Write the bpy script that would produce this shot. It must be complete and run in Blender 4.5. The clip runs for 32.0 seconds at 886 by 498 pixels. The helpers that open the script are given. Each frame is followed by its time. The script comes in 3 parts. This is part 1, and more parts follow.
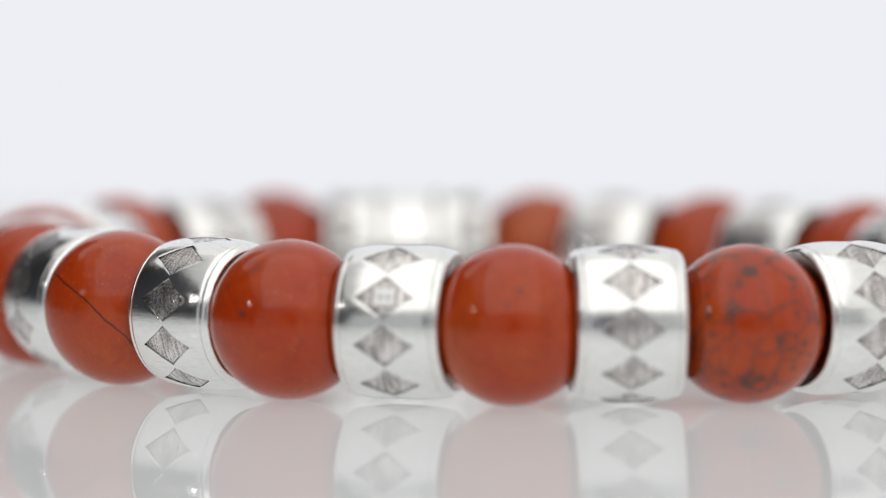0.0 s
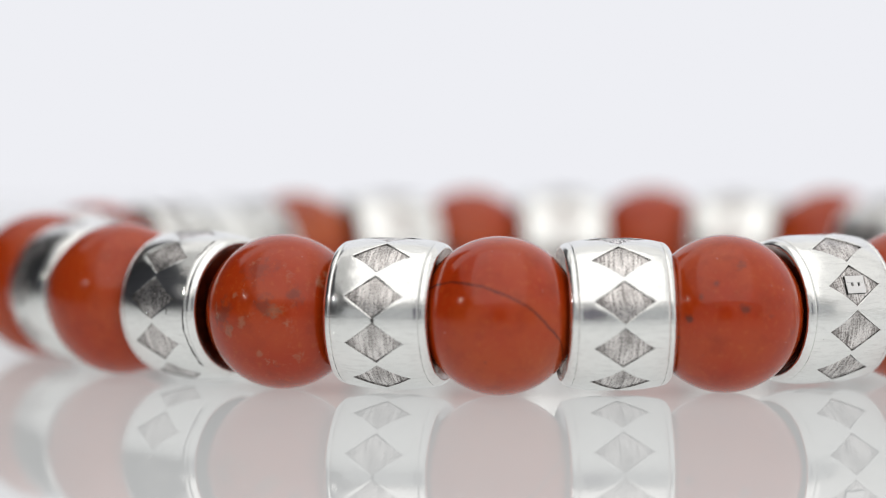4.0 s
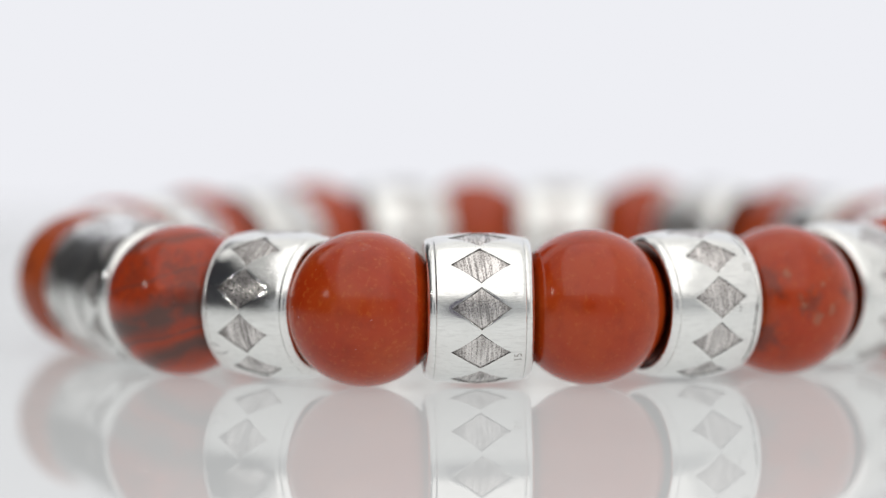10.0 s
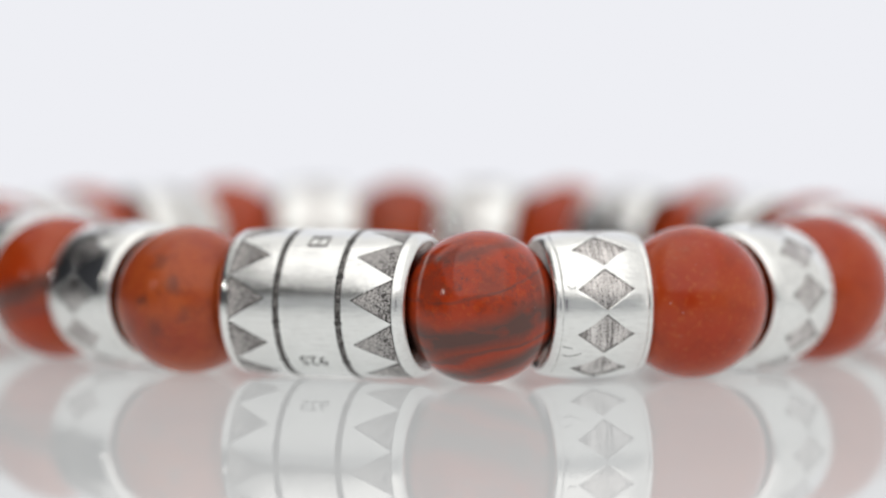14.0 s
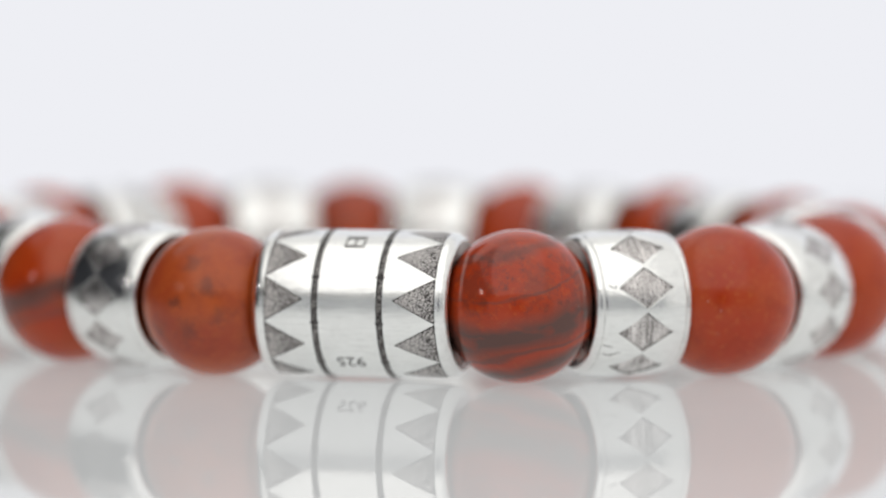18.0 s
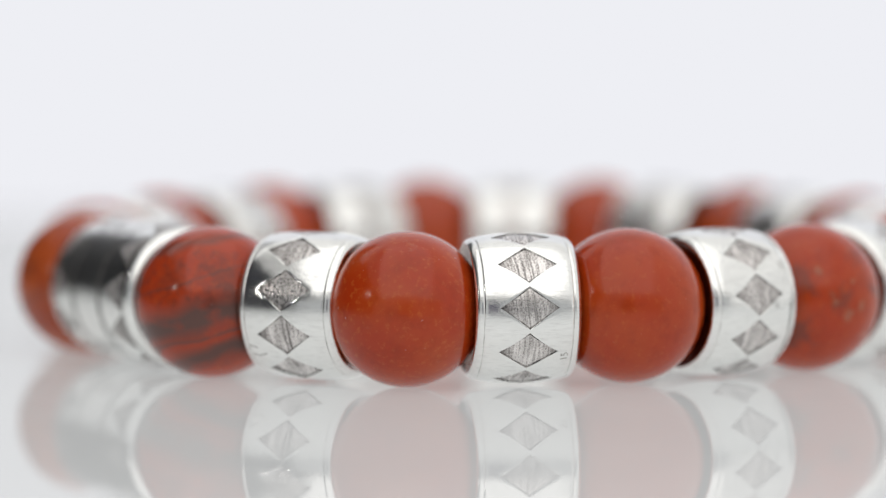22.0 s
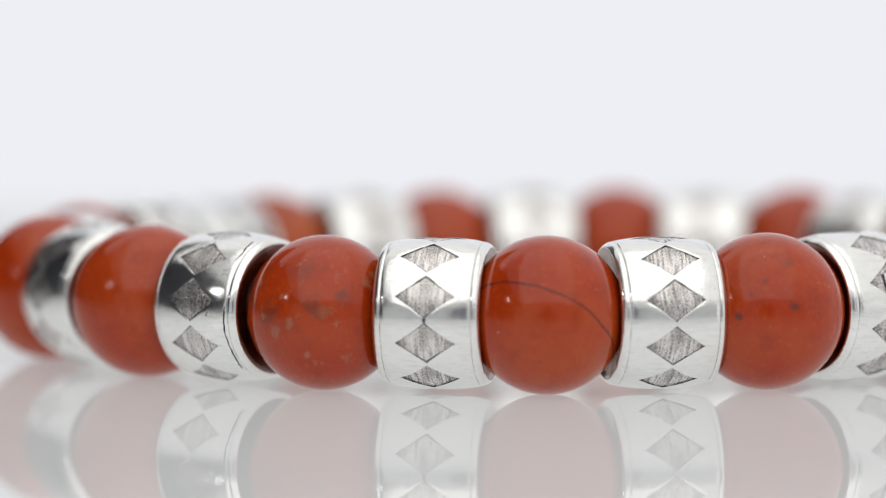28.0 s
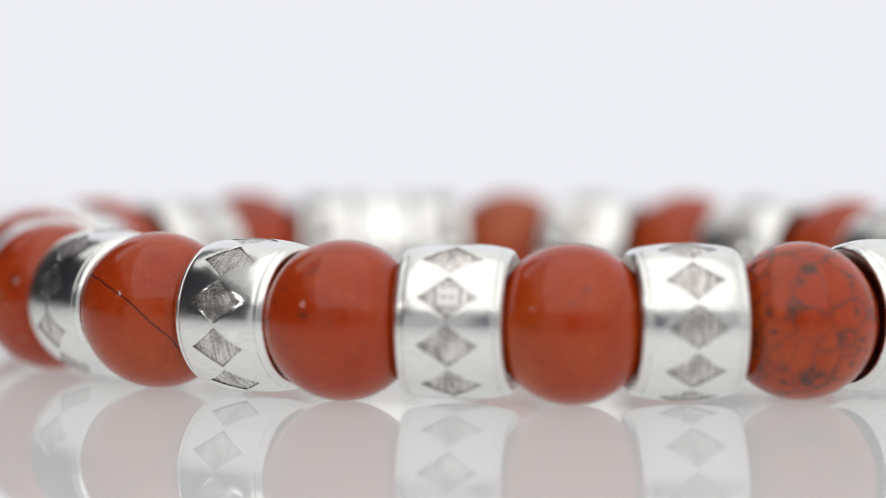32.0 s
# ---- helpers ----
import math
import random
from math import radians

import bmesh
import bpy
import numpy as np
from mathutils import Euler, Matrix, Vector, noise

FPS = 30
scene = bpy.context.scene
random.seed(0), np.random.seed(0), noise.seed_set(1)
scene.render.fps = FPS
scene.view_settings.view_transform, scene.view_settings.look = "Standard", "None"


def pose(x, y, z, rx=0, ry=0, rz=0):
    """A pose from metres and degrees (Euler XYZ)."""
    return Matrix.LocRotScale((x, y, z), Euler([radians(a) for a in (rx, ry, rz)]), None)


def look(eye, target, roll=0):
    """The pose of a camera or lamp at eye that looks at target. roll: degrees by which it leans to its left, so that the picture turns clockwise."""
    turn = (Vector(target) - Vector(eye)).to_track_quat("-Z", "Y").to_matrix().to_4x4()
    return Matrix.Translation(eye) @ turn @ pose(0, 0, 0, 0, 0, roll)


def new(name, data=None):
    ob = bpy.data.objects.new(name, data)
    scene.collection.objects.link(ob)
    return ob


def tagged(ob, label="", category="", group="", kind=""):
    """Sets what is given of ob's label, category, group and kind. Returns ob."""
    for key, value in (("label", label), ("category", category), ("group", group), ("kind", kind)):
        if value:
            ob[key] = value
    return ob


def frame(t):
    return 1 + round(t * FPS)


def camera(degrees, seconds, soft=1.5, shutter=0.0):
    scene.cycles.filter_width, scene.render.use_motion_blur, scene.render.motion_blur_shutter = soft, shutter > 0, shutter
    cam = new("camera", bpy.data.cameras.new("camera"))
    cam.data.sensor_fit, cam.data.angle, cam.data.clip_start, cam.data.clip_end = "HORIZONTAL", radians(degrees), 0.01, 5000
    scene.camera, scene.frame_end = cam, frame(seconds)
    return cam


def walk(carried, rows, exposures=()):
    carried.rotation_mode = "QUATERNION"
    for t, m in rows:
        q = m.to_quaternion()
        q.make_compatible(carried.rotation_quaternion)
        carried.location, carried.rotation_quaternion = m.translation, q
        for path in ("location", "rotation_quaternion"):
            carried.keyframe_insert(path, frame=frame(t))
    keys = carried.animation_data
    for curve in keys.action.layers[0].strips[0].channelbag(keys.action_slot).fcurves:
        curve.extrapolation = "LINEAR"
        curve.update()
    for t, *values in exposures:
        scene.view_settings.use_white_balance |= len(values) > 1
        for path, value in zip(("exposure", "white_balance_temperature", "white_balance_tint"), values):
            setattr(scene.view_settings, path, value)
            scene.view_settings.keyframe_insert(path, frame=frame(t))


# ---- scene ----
SECONDS = 32.0
MM = 0.001

# ---------------------------------------------------------------- camera
cam = camera(13.781, SECONDS, soft=1.1)
EYE = pose(0, -0.262795, 0.024806, 86.123, 0.086, -0.097)
walk(cam, [(0.0, EYE), (SECONDS, EYE)])
cam.data.dof.use_dof = True
cam.data.dof.focus_distance = 0.2316
cam.data.dof.aperture_fstop = 14.5

# ---------------------------------------------------------------- world and exposure
world = bpy.data.worlds.new("studio_dusk")
scene.world = world
world.use_nodes = True
world.node_tree.nodes["Background"].inputs[0].default_value = (0.05, 0.052, 0.056, 1)
world.node_tree.nodes["Background"].inputs[1].default_value = 1.0
scene.view_settings.exposure = 0.0

TOP_LIGHT = 1.35      # overhead softbox
TENT_LIGHT = 0.9     # white tent cloth beside and behind it
WEST_LIGHT = 0.5     # dimmer cloth flap beside the softbox
FRONT_LIGHT = 0.45     # front skirt of the tent
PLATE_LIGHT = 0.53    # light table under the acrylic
SIDE_LIGHT = 0.8     # side diffuser
BACK_LIGHT = 1.0     # rear diffuser


# ---------------------------------------------------------------- node helpers
class Nodes:
    def __init__(self, name):
        self.mat = bpy.data.materials.new(name)
        self.mat.use_nodes = True
        self.tree = self.mat.node_tree
        self.tree.nodes.clear()
        self.out = self.add("ShaderNodeOutputMaterial")

    def add(self, kind, **props):
        n = self.tree.nodes.new(kind)
        for k, v in props.items():
            setattr(n, k, v)
        return n

    def put(self, sock, value):
        if hasattr(value, "is_output"):
            self.tree.links.new(value, sock)
        elif isinstance(value, tuple) and len(value) == 3 and sock.type == "RGBA":
            sock.default_value = (*value, 1)
        else:
            sock.default_value = value

    def math(self, op, a, b=0.0, c=None, clamp=False):
        n = self.add("ShaderNodeMath", operation=op, use_clamp=clamp)
        self.put(n.inputs[0], a)
        self.put(n.inputs[1], b)
        if c is not None:
            self.put(n.inputs[2], c)
        return n.outputs[0]

    def mix(self, fac, a, b):
        n = self.add("ShaderNodeMix", data_type="RGBA")
        self.put(n.inputs[0], fac)
        self.put(n.inputs[6], a)
        self.put(n.inputs[7], b)
        return n.outputs[2]

    def place(self, scale=(1, 1, 1), shift=(0, 0, 0), turn=(0, 0, 0)):
        co = self.add("ShaderNodeTexCoord").outputs["Object"]
        m = self.add("ShaderNodeMapping")
        self.put(m.inputs[0], co)
        m.inputs[1].default_value, m.inputs[2].default_value, m.inputs[3].default_value = shift, turn, scale
        return m.outputs[0]

    def noise(self, vec, scale, detail=4.0, rough=0.55, distort=0.0):
        n = self.add("ShaderNodeTexNoise")
        self.put(n.inputs["Vector"], vec)
        self.put(n.inputs["Scale"], scale)
        self.put(n.inputs["Detail"], detail)
        self.put(n.inputs["Roughness"], rough)
        self.put(n.inputs["Distortion"], distort)
        return n.outputs["Fac"]

    def ramp(self, fac, lo, hi, a=0.0, b=1.0):
        n = self.add("ShaderNodeMapRange", clamp=True)
        self.put(n.inputs[0], fac)
        self.put(n.inputs[1], lo)
        self.put(n.inputs[2], hi)
        self.put(n.inputs[3], a)
        self.put(n.inputs[4], b)
        return n.outputs[0]

    def bump(self, height, distance, strength=1.0):
        n = self.add("ShaderNodeBump")
        self.put(n.inputs["Height"], height)
        self.put(n.inputs["Distance"], distance)
        self.put(n.inputs["Strength"], strength)
        return n.outputs[0]

    def surface(self, **values):
        n = self.add("ShaderNodeBsdfPrincipled")
        for k, v in values.items():
            self.put(n.inputs[k.replace("_", " ")], v)
        self.tree.links.new(n.outputs[0], self.out.inputs[0])
        return self.mat

    def glow(self, color, strength):
        n = self.add("ShaderNodeEmission")
        self.put(n.inputs[0], color)
        n.inputs[1].default_value = strength
        self.tree.links.new(n.outputs[0], self.out.inputs[0])
        return self.mat


# ---------------------------------------------------------------- materials
def silver_material():
    n = Nodes("sterling_silver")
    brushed = n.noise(n.place(scale=(9000, 900, 900)), 1.0, 3.0, 0.6)
    haze = n.noise(n.place(), 420.0, 5.0, 0.6)
    scuff = n.noise(n.place(scale=(700, 5200, 5200), turn=(0.3, 0.2, 0.5)), 1.0, 4.0, 0.7)
    rough = n.math("ADD", n.ramp(haze, 0.3, 0.75, 0.14, 0.22), n.ramp(scuff, 0.60, 0.8, 0.0, 0.16))
    tone = n.mix(n.ramp(haze, 0.25, 0.8), (0.84, 0.843, 0.822), (0.93, 0.933, 0.912))
    tone = n.mix(n.ramp(scuff, 0.50, 0.72, 0.0, 0.45), tone, (0.64, 0.635, 0.62))
    height = n.math("ADD", n.math("ADD", n.math("MULTIPLY", brushed, 0.4), scuff), n.math("MULTIPLY", haze, 5.5))
    return n.surface(Base_Color=tone, Metallic=1.0, Roughness=rough, Normal=n.bump(height, 0.000008, 0.6))


def oxidised_material():
    n = Nodes("oxidised_silver")
    info = n.add("ShaderNodeObjectInfo")
    chance = info.outputs["Random"]
    spin = n.add("ShaderNodeVectorRotate", rotation_type="AXIS_ANGLE")
    shift = n.add("ShaderNodeVectorMath", operation="ADD")
    n.put(shift.inputs[0], n.place())
    n.put(shift.inputs[1], n.math("MULTIPLY", chance, 0.3))
    n.put(spin.inputs["Vector"], shift.outputs[0])
    spin.inputs["Axis"].default_value = (0, 1, 0)
    n.put(spin.inputs["Angle"], n.ramp(chance, 0.0, 1.0, -0.10, 0.14))

    def hatch(along, across):
        m = n.add("ShaderNodeMapping")
        n.put(m.inputs[0], spin.outputs[0])
        m.inputs[3].default_value = (along, across, across)
        return m.outputs[0]

    strokes = n.noise(hatch(9500, 420), 1.0, 3.0, 0.6)
    bold = n.noise(hatch(4200, 160), 1.0, 2.0, 0.5)
    grain = n.noise(n.place(), 7600.0, 2.0, 0.6)
    patch = n.noise(n.place(), 700.0, 3.0, 0.6)
    mixed = n.math("ADD", n.math("MULTIPLY", strokes, 0.62), n.math("MULTIPLY", grain, 0.38))
    tone = n.mix(n.ramp(mixed, 0.39, 0.54), (0.19, 0.172, 0.163), (0.82, 0.785, 0.765))
    tone = n.mix(n.ramp(bold, 0.62, 0.67, 0.0, 0.6), tone, (0.05, 0.045, 0.043))
    tone = n.mix(n.ramp(patch, 0.45, 0.7, 0.0, 0.25), tone, (0.30, 0.28, 0.27))
    tone = n.mix(n.ramp(n.math("FRACT", n.math("MULTIPLY", chance, 7.3)), 0.5, 1.0, 0.0, 0.25), tone, (0.72, 0.69, 0.67))
    # tone darkens along x towards the diamond's two tips, broken by noise
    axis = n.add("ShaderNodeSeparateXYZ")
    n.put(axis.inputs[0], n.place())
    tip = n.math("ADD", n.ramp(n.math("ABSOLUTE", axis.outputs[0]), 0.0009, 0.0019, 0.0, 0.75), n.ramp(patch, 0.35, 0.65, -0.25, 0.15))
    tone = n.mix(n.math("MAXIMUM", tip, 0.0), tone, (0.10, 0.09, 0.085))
    return n.surface(Base_Color=tone, Metallic=0.95, Roughness=n.ramp(grain, 0.3, 0.7, 0.20, 0.34),
                     Normal=n.bump(mixed, 0.00004, 0.7))


def stipple_material():
    """Punched ground: bright bumps between black pits."""
    n = Nodes("stippled_silver")
    cells = n.add("ShaderNodeTexVoronoi", feature="SMOOTH_F1")
    n.put(cells.inputs["Vector"], n.place())
    cells.inputs["Scale"].default_value = 10500.0
    cells.inputs["Smoothness"].default_value = 0.4
    grain = n.noise(n.place(), 9500.0, 2.0, 0.6)
    patch = n.noise(n.place(), 520.0, 2.0, 0.5)
    knob = n.math("ADD", n.ramp(cells.outputs["Distance"], 0.28, 0.62, 0.75, 0.0), n.math("MULTIPLY", grain, 0.3))
    knob = n.math("ADD", knob, n.ramp(patch, 0.35, 0.65, -0.15, 0.2))
    tone = n.mix(n.ramp(knob, 0.30, 0.62), (0.08, 0.073, 0.07), (0.68, 0.65, 0.63))
    return n.surface(Base_Color=tone, Metallic=0.85, Roughness=0.38, Normal=n.bump(knob, 0.00005, 0.8))


# Dark tone shared by tarnished lines and the shadow round the maker's mark.
def tarnish_shade_material():
    n = Nodes("tarnish_shade_line")
    grain = n.noise(n.place(), 3800.0, 3.0, 0.6)
    return n.surface(Base_Color=n.mix(n.ramp(grain, 0.35, 0.7), (0.018, 0.016, 0.015), (0.07, 0.065, 0.06)),
                     Metallic=0.2, Roughness=0.55)


def stone_material(name, base, light, dark, cloud=0.5, vein=0.0, bands=(), spots=(), fleck=0.0, pit=0.3, line=None, gloss=0.115, grain=0.45, seed=0.0):
    """Polished red jasper. vein: branching dark cracks; bands: warped dark swirls (height, half width, strength); spots: (x, y, z, radius, strength), pale where the strength is negative; fleck: pale specks; line: one thin dark ring."""
    n = Nodes(name)
    at = n.place(shift=(seed, seed * 0.7, -seed * 1.3))
    soft = n.noise(at, 230.0, 5.0, 0.55)
    fine = n.noise(at, 2600.0, 3.0, 0.6)
    tone = n.mix(n.math("MULTIPLY", n.ramp(soft, 0.35, 0.7), cloud), base, light)
    tone = n.mix(n.ramp(fine, 0.55, 0.75, 0.0, grain), tone, light)
    tone = n.mix(n.ramp(n.noise(at, 620.0, 5.0, 0.65), 0.50, 0.72, 0.0, 0.45), tone, tuple(0.62 * c for c in base))
    tone = n.mix(n.ramp(n.noise(at, 900.0, 4.0, 0.6), 0.66, 0.76, 0.0, pit), tone, dark)
    tone = n.mix(n.ramp(n.noise(at, 3300.0, 2.0, 0.5), 0.76, 0.80, 0.0, 0.5), tone, (0.62, 0.50, 0.44))
    if vein:
        v = n.add("ShaderNodeTexVoronoi", feature="DISTANCE_TO_EDGE")
        warp = n.add("ShaderNodeVectorMath", operation="ADD")
        wn = n.add("ShaderNodeTexNoise")
        n.put(wn.inputs["Vector"], at)
        n.put(wn.inputs["Scale"], 420.0)
        wn.inputs["Detail"].default_value = 4.0
        ws = n.add("ShaderNodeVectorMath", operation="SCALE")
        n.put(ws.inputs[0], wn.outputs["Color"])
        ws.inputs[3].default_value = 0.0022
        n.put(warp.inputs[0], at)
        n.put(warp.inputs[1], ws.outputs[0])
        n.put(v.inputs["Vector"], warp.outputs[0])
        v.inputs["Scale"].default_value = 520.0
        crack = n.math("MULTIPLY", n.ramp(v.outputs[0], 0.0, 0.075, 0.95, 0.0), n.ramp(n.noise(at, 420.0, 5.0), 0.36, 0.52))
        tone = n.mix(n.math("MULTIPLY", crack, vein), tone, dark)
        tone = n.mix(n.math("MULTIPLY", n.ramp(n.noise(at, 520.0, 5.0, 0.7), 0.59, 0.67), vein), tone, dark)
    if bands:
        sep = n.add("ShaderNodeSeparateXYZ")
        n.put(sep.inputs[0], n.place(scale=(200, 200, 200)))
        x, y, z = sep.outputs
        h = n.math("SUBTRACT", n.math("SUBTRACT", z, n.math("MULTIPLY", x, 0.22)), n.math("MULTIPLY", n.math("MULTIPLY", x, x), 0.15))
        h = n.math("ADD", h, n.math("MULTIPLY", n.math("SUBTRACT", n.noise(n.place(scale=(0.6, 1, 1.4), shift=(seed, 0, 0)), 330.0, 4.0, 0.5), 0.5), 0.30))
        for level, half, strength in bands:
            away = n.math("ABSOLUTE", n.math("SUBTRACT", h, level))
            body = n.math("MULTIPLY", n.ramp(away, half * 0.3, half * 1.4, strength, 0.0), n.ramp(n.noise(n.place(scale=(0.4, 1, 1)), 500.0, 3.0, 0.5), 0.28, 0.42, 0.35, 1.0))
            tone = n.mix(body, tone, (0.085, 0.050, 0.042))
    for sx, sy, sz, rad, strength in spots:
        away = n.add("ShaderNodeVectorMath", operation="DISTANCE")
        n.put(away.inputs[0], n.place())
        away.inputs[1].default_value = (sx * 0.005, sy * 0.005, sz * 0.005)
        d = n.math("ADD", away.outputs["Value"], n.math("MULTIPLY", n.math("SUBTRACT", n.noise(at, 1500.0, 4.0, 0.65), 0.5), rad * 0.0036))
        tone = n.mix(n.ramp(d, rad * 0.0003, rad * 0.001, abs(strength), 0.0), tone, dark if strength > 0 else (0.36, 0.23, 0.14))
    if fleck:
        f = n.noise(at, 760.0, 5.0, 0.7)
        area = n.ramp(n.noise(at, 300.0, 2.0), 0.48, 0.62)
        tone = n.mix(n.math("MULTIPLY", n.math("MULTIPLY", n.ramp(f, 0.58, 0.68), area), fleck), tone, (0.36, 0.23, 0.14))
    if line:
        *axis, offset = line
        d = n.add("ShaderNodeVectorMath", operation="DOT_PRODUCT")
        n.put(d.inputs[0], n.place())
        d.inputs[1].default_value = axis
        wob = n.math("MULTIPLY", n.math("SUBTRACT", n.noise(at, 500.0, 3.0), 0.5), 0.0007)
        away = n.math("ABSOLUTE", n.math("ADD", n.math("SUBTRACT", d.outputs["Value"], offset), wob))
        tone = n.mix(n.ramp(away, 0.00003, 0.0001, 0.75, 0.0), tone, (0.03, 0.012, 0.01))
    return n.surface(Base_Color=tone, Roughness=n.ramp(soft, 0.3, 0.8, gloss, gloss + 0.06), IOR=1.43,
                     Normal=n.bump(fine, 0.000012, 0.35))


def acrylic_material():
    """Milky acrylic lit from below under a clear glossy face."""
    n = Nodes("white_acrylic")
    dust = n.noise(n.place(), 60.0, 4.0)
    milk = n.add("ShaderNodeBsdfDiffuse")
    n.put(milk.inputs[0], n.mix(n.ramp(dust, 0.3, 0.7), (0.245, 0.25, 0.25), (0.265, 0.27, 0.27)))
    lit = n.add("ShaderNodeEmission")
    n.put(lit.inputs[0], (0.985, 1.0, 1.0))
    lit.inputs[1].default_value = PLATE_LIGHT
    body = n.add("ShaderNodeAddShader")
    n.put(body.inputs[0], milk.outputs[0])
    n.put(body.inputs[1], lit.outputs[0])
    gloss = n.add("ShaderNodeBsdfGlossy")
    n.put(gloss.inputs["Roughness"], n.ramp(n.noise(n.place(), 25.0, 3.0), 0.3, 0.7, 0.015, 0.03))
    fresnel = n.add("ShaderNodeFresnel")
    fresnel.inputs[0].default_value = 1.19
    face = n.add("ShaderNodeMixShader")
    n.put(face.inputs[0], fresnel.outputs[0])
    n.put(face.inputs[1], body.outputs[0])
    n.put(face.inputs[2], gloss.outputs[0])
    n.tree.links.new(face.outputs[0], n.out.inputs[0])
    return n.mat


def plain_material(name, color, rough=0.6, metal=0.0):
    n = Nodes(name)
    speck = n.noise(n.place(), 180.0, 4.0)
    dim = tuple(c * 0.85 for c in color)
    return n.surface(Base_Color=n.mix(n.ramp(speck, 0.3, 0.7), dim, color), Roughness=rough, Metallic=metal)


def grain_material():
    n = Nodes("dark_grain")
    grain = n.noise(n.place(), 4200.0, 3.0, 0.65)
    return n.surface(Base_Color=n.mix(n.ramp(grain, 0.42, 0.66), (0.035, 0.032, 0.03), (0.34, 0.32, 0.31)), Metallic=0.6, Roughness=0.5,
                     Normal=n.bump(grain, 0.00006, 0.8))


def groove_material():
    n = Nodes("worn_groove")
    patch = n.noise(n.place(), 900.0, 4.0, 0.7)
    return n.surface(Base_Color=n.mix(n.ramp(patch, 0.42, 0.60), (0.60, 0.59, 0.57), (0.05, 0.047, 0.045)), Metallic=0.9, Roughness=0.35)


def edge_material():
    # patchy dark tone for the walls of the cut diamonds and the clasp's mark
    n = Nodes("patchy_edge")
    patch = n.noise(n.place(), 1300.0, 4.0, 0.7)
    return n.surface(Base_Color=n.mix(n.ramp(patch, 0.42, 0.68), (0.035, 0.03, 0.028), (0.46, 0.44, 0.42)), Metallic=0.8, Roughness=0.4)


def cup_material():
    # shade and the red stone's reflection are put into this metal's colour
    n = Nodes("shaded_cup")
    mottle = n.noise(n.place(), 900.0, 4.0, 0.6)
    return n.surface(Base_Color=n.mix(n.ramp(mottle, 0.35, 0.65), (0.20, 0.155, 0.14), (0.46, 0.385, 0.36)), Metallic=1.0, Roughness=0.24)


SATIN = plain_material("satin_silver", (0.90, 0.89, 0.88), 0.42, 0.75)
CUP = cup_material()
EDGE = edge_material()
FAINT = plain_material("faint_engraving", (0.50, 0.48, 0.46), 0.4, 0.9)
GRAIN = grain_material()
GROOVE = groove_material()
SILVER = silver_material()
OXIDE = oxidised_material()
STIPPLE = stipple_material()
TARNISH_SHADE = tarnish_shade_material()
ACRYLIC = acrylic_material()
BLACK = plain_material("black_plastic", (0.02, 0.02, 0.022), 0.45)
GLASS_DARK = Nodes("coated_lens_glass").surface(Base_Color=(0.05, 0.047, 0.07), Roughness=0.08, IOR=2.1, Specular_Tint=(0.92, 0.86, 1.0))
DARK_ROOM = plain_material("dim_room_paint", (0.16, 0.16, 0.165), 0.9)
CLOTH = plain_material("white_tent_cloth", (0.78, 0.78, 0.77), 0.9)
FABRIC = plain_material("dark_tent_fabric", (0.135, 0.14, 0.16), 0.9)
TENT_GLOW = Nodes("tent_cloth").glow((1.0, 0.99, 0.975), TENT_LIGHT)
WEST_GLOW = Nodes("west_flap").glow((1.0, 0.99, 0.975), WEST_LIGHT)
FRONT_GLOW = Nodes("front_skirt").glow((0.96, 0.98, 1.0), FRONT_LIGHT)
TOP_GLOW = Nodes("top_diffuser").glow((1.0, 0.985, 0.965), TOP_LIGHT)
SIDE_GLOW = Nodes("side_diffuser").glow((1.0, 0.995, 0.985), SIDE_LIGHT)
BACK_GLOW = Nodes("rear_diffuser").glow((0.855, 0.862, 0.905), BACK_LIGHT)
LED_GLOW = Nodes("led_disc").glow((1.0, 0.98, 0.95), 44.0)


# ---------------------------------------------------------------- mesh helpers
def link(name, bm, material, parent=None, label="", smooth=True):
    me = bpy.data.meshes.new(name)
    bm.to_mesh(me)
    bm.free()
    if smooth:
        me.shade_smooth()
    me.materials.append(material)
    ob = new(name, me)
    if parent:
        ob.parent = parent
    if label:
        tagged(ob, label)
    return ob


part = link


def from_grid(rows, closed=False):
    """A bmesh of quads from rows of points; closed joins the last point of each row to its first."""
    bm = bmesh.new()
    vs = [[bm.verts.new(p) for p in r] for r in rows]
    for a, b in zip(vs, vs[1:]):
        m = len(a)
        for i in range(m if closed else m - 1):
            j = (i + 1) % m
            bm.faces.new((a[i], a[j], b[j], b[i]))
    return bm


def box(bm, size, at=(0, 0, 0), bevel=0.0):
    g = bmesh.ops.create_cube(bm, size=1.0, matrix=Matrix.Translation(at) @ Matrix.Diagonal((*size, 1)))
    if bevel:
        edges = list({e for v in g["verts"] for e in v.link_edges})
        bmesh.ops.bevel(bm, geom=edges, offset=bevel, segments=3, affect="EDGES", profile=0.5)


def lathe(profile, steps=96):
    """Turn a profile of (axial, radius) round the x axis; the front (-y) is at angle 0, z up positive."""
    rows = []
    for k in range(steps):
        e = 2 * math.pi * k / steps
        rows.append([(u * MM, -r * math.cos(e) * MM, r * math.sin(e) * MM) for u, r in profile])
    rows.append(rows[0])
    bm = from_grid(rows)
    bmesh.ops.remove_doubles(bm, verts=bm.verts, dist=1e-7)
    return bm


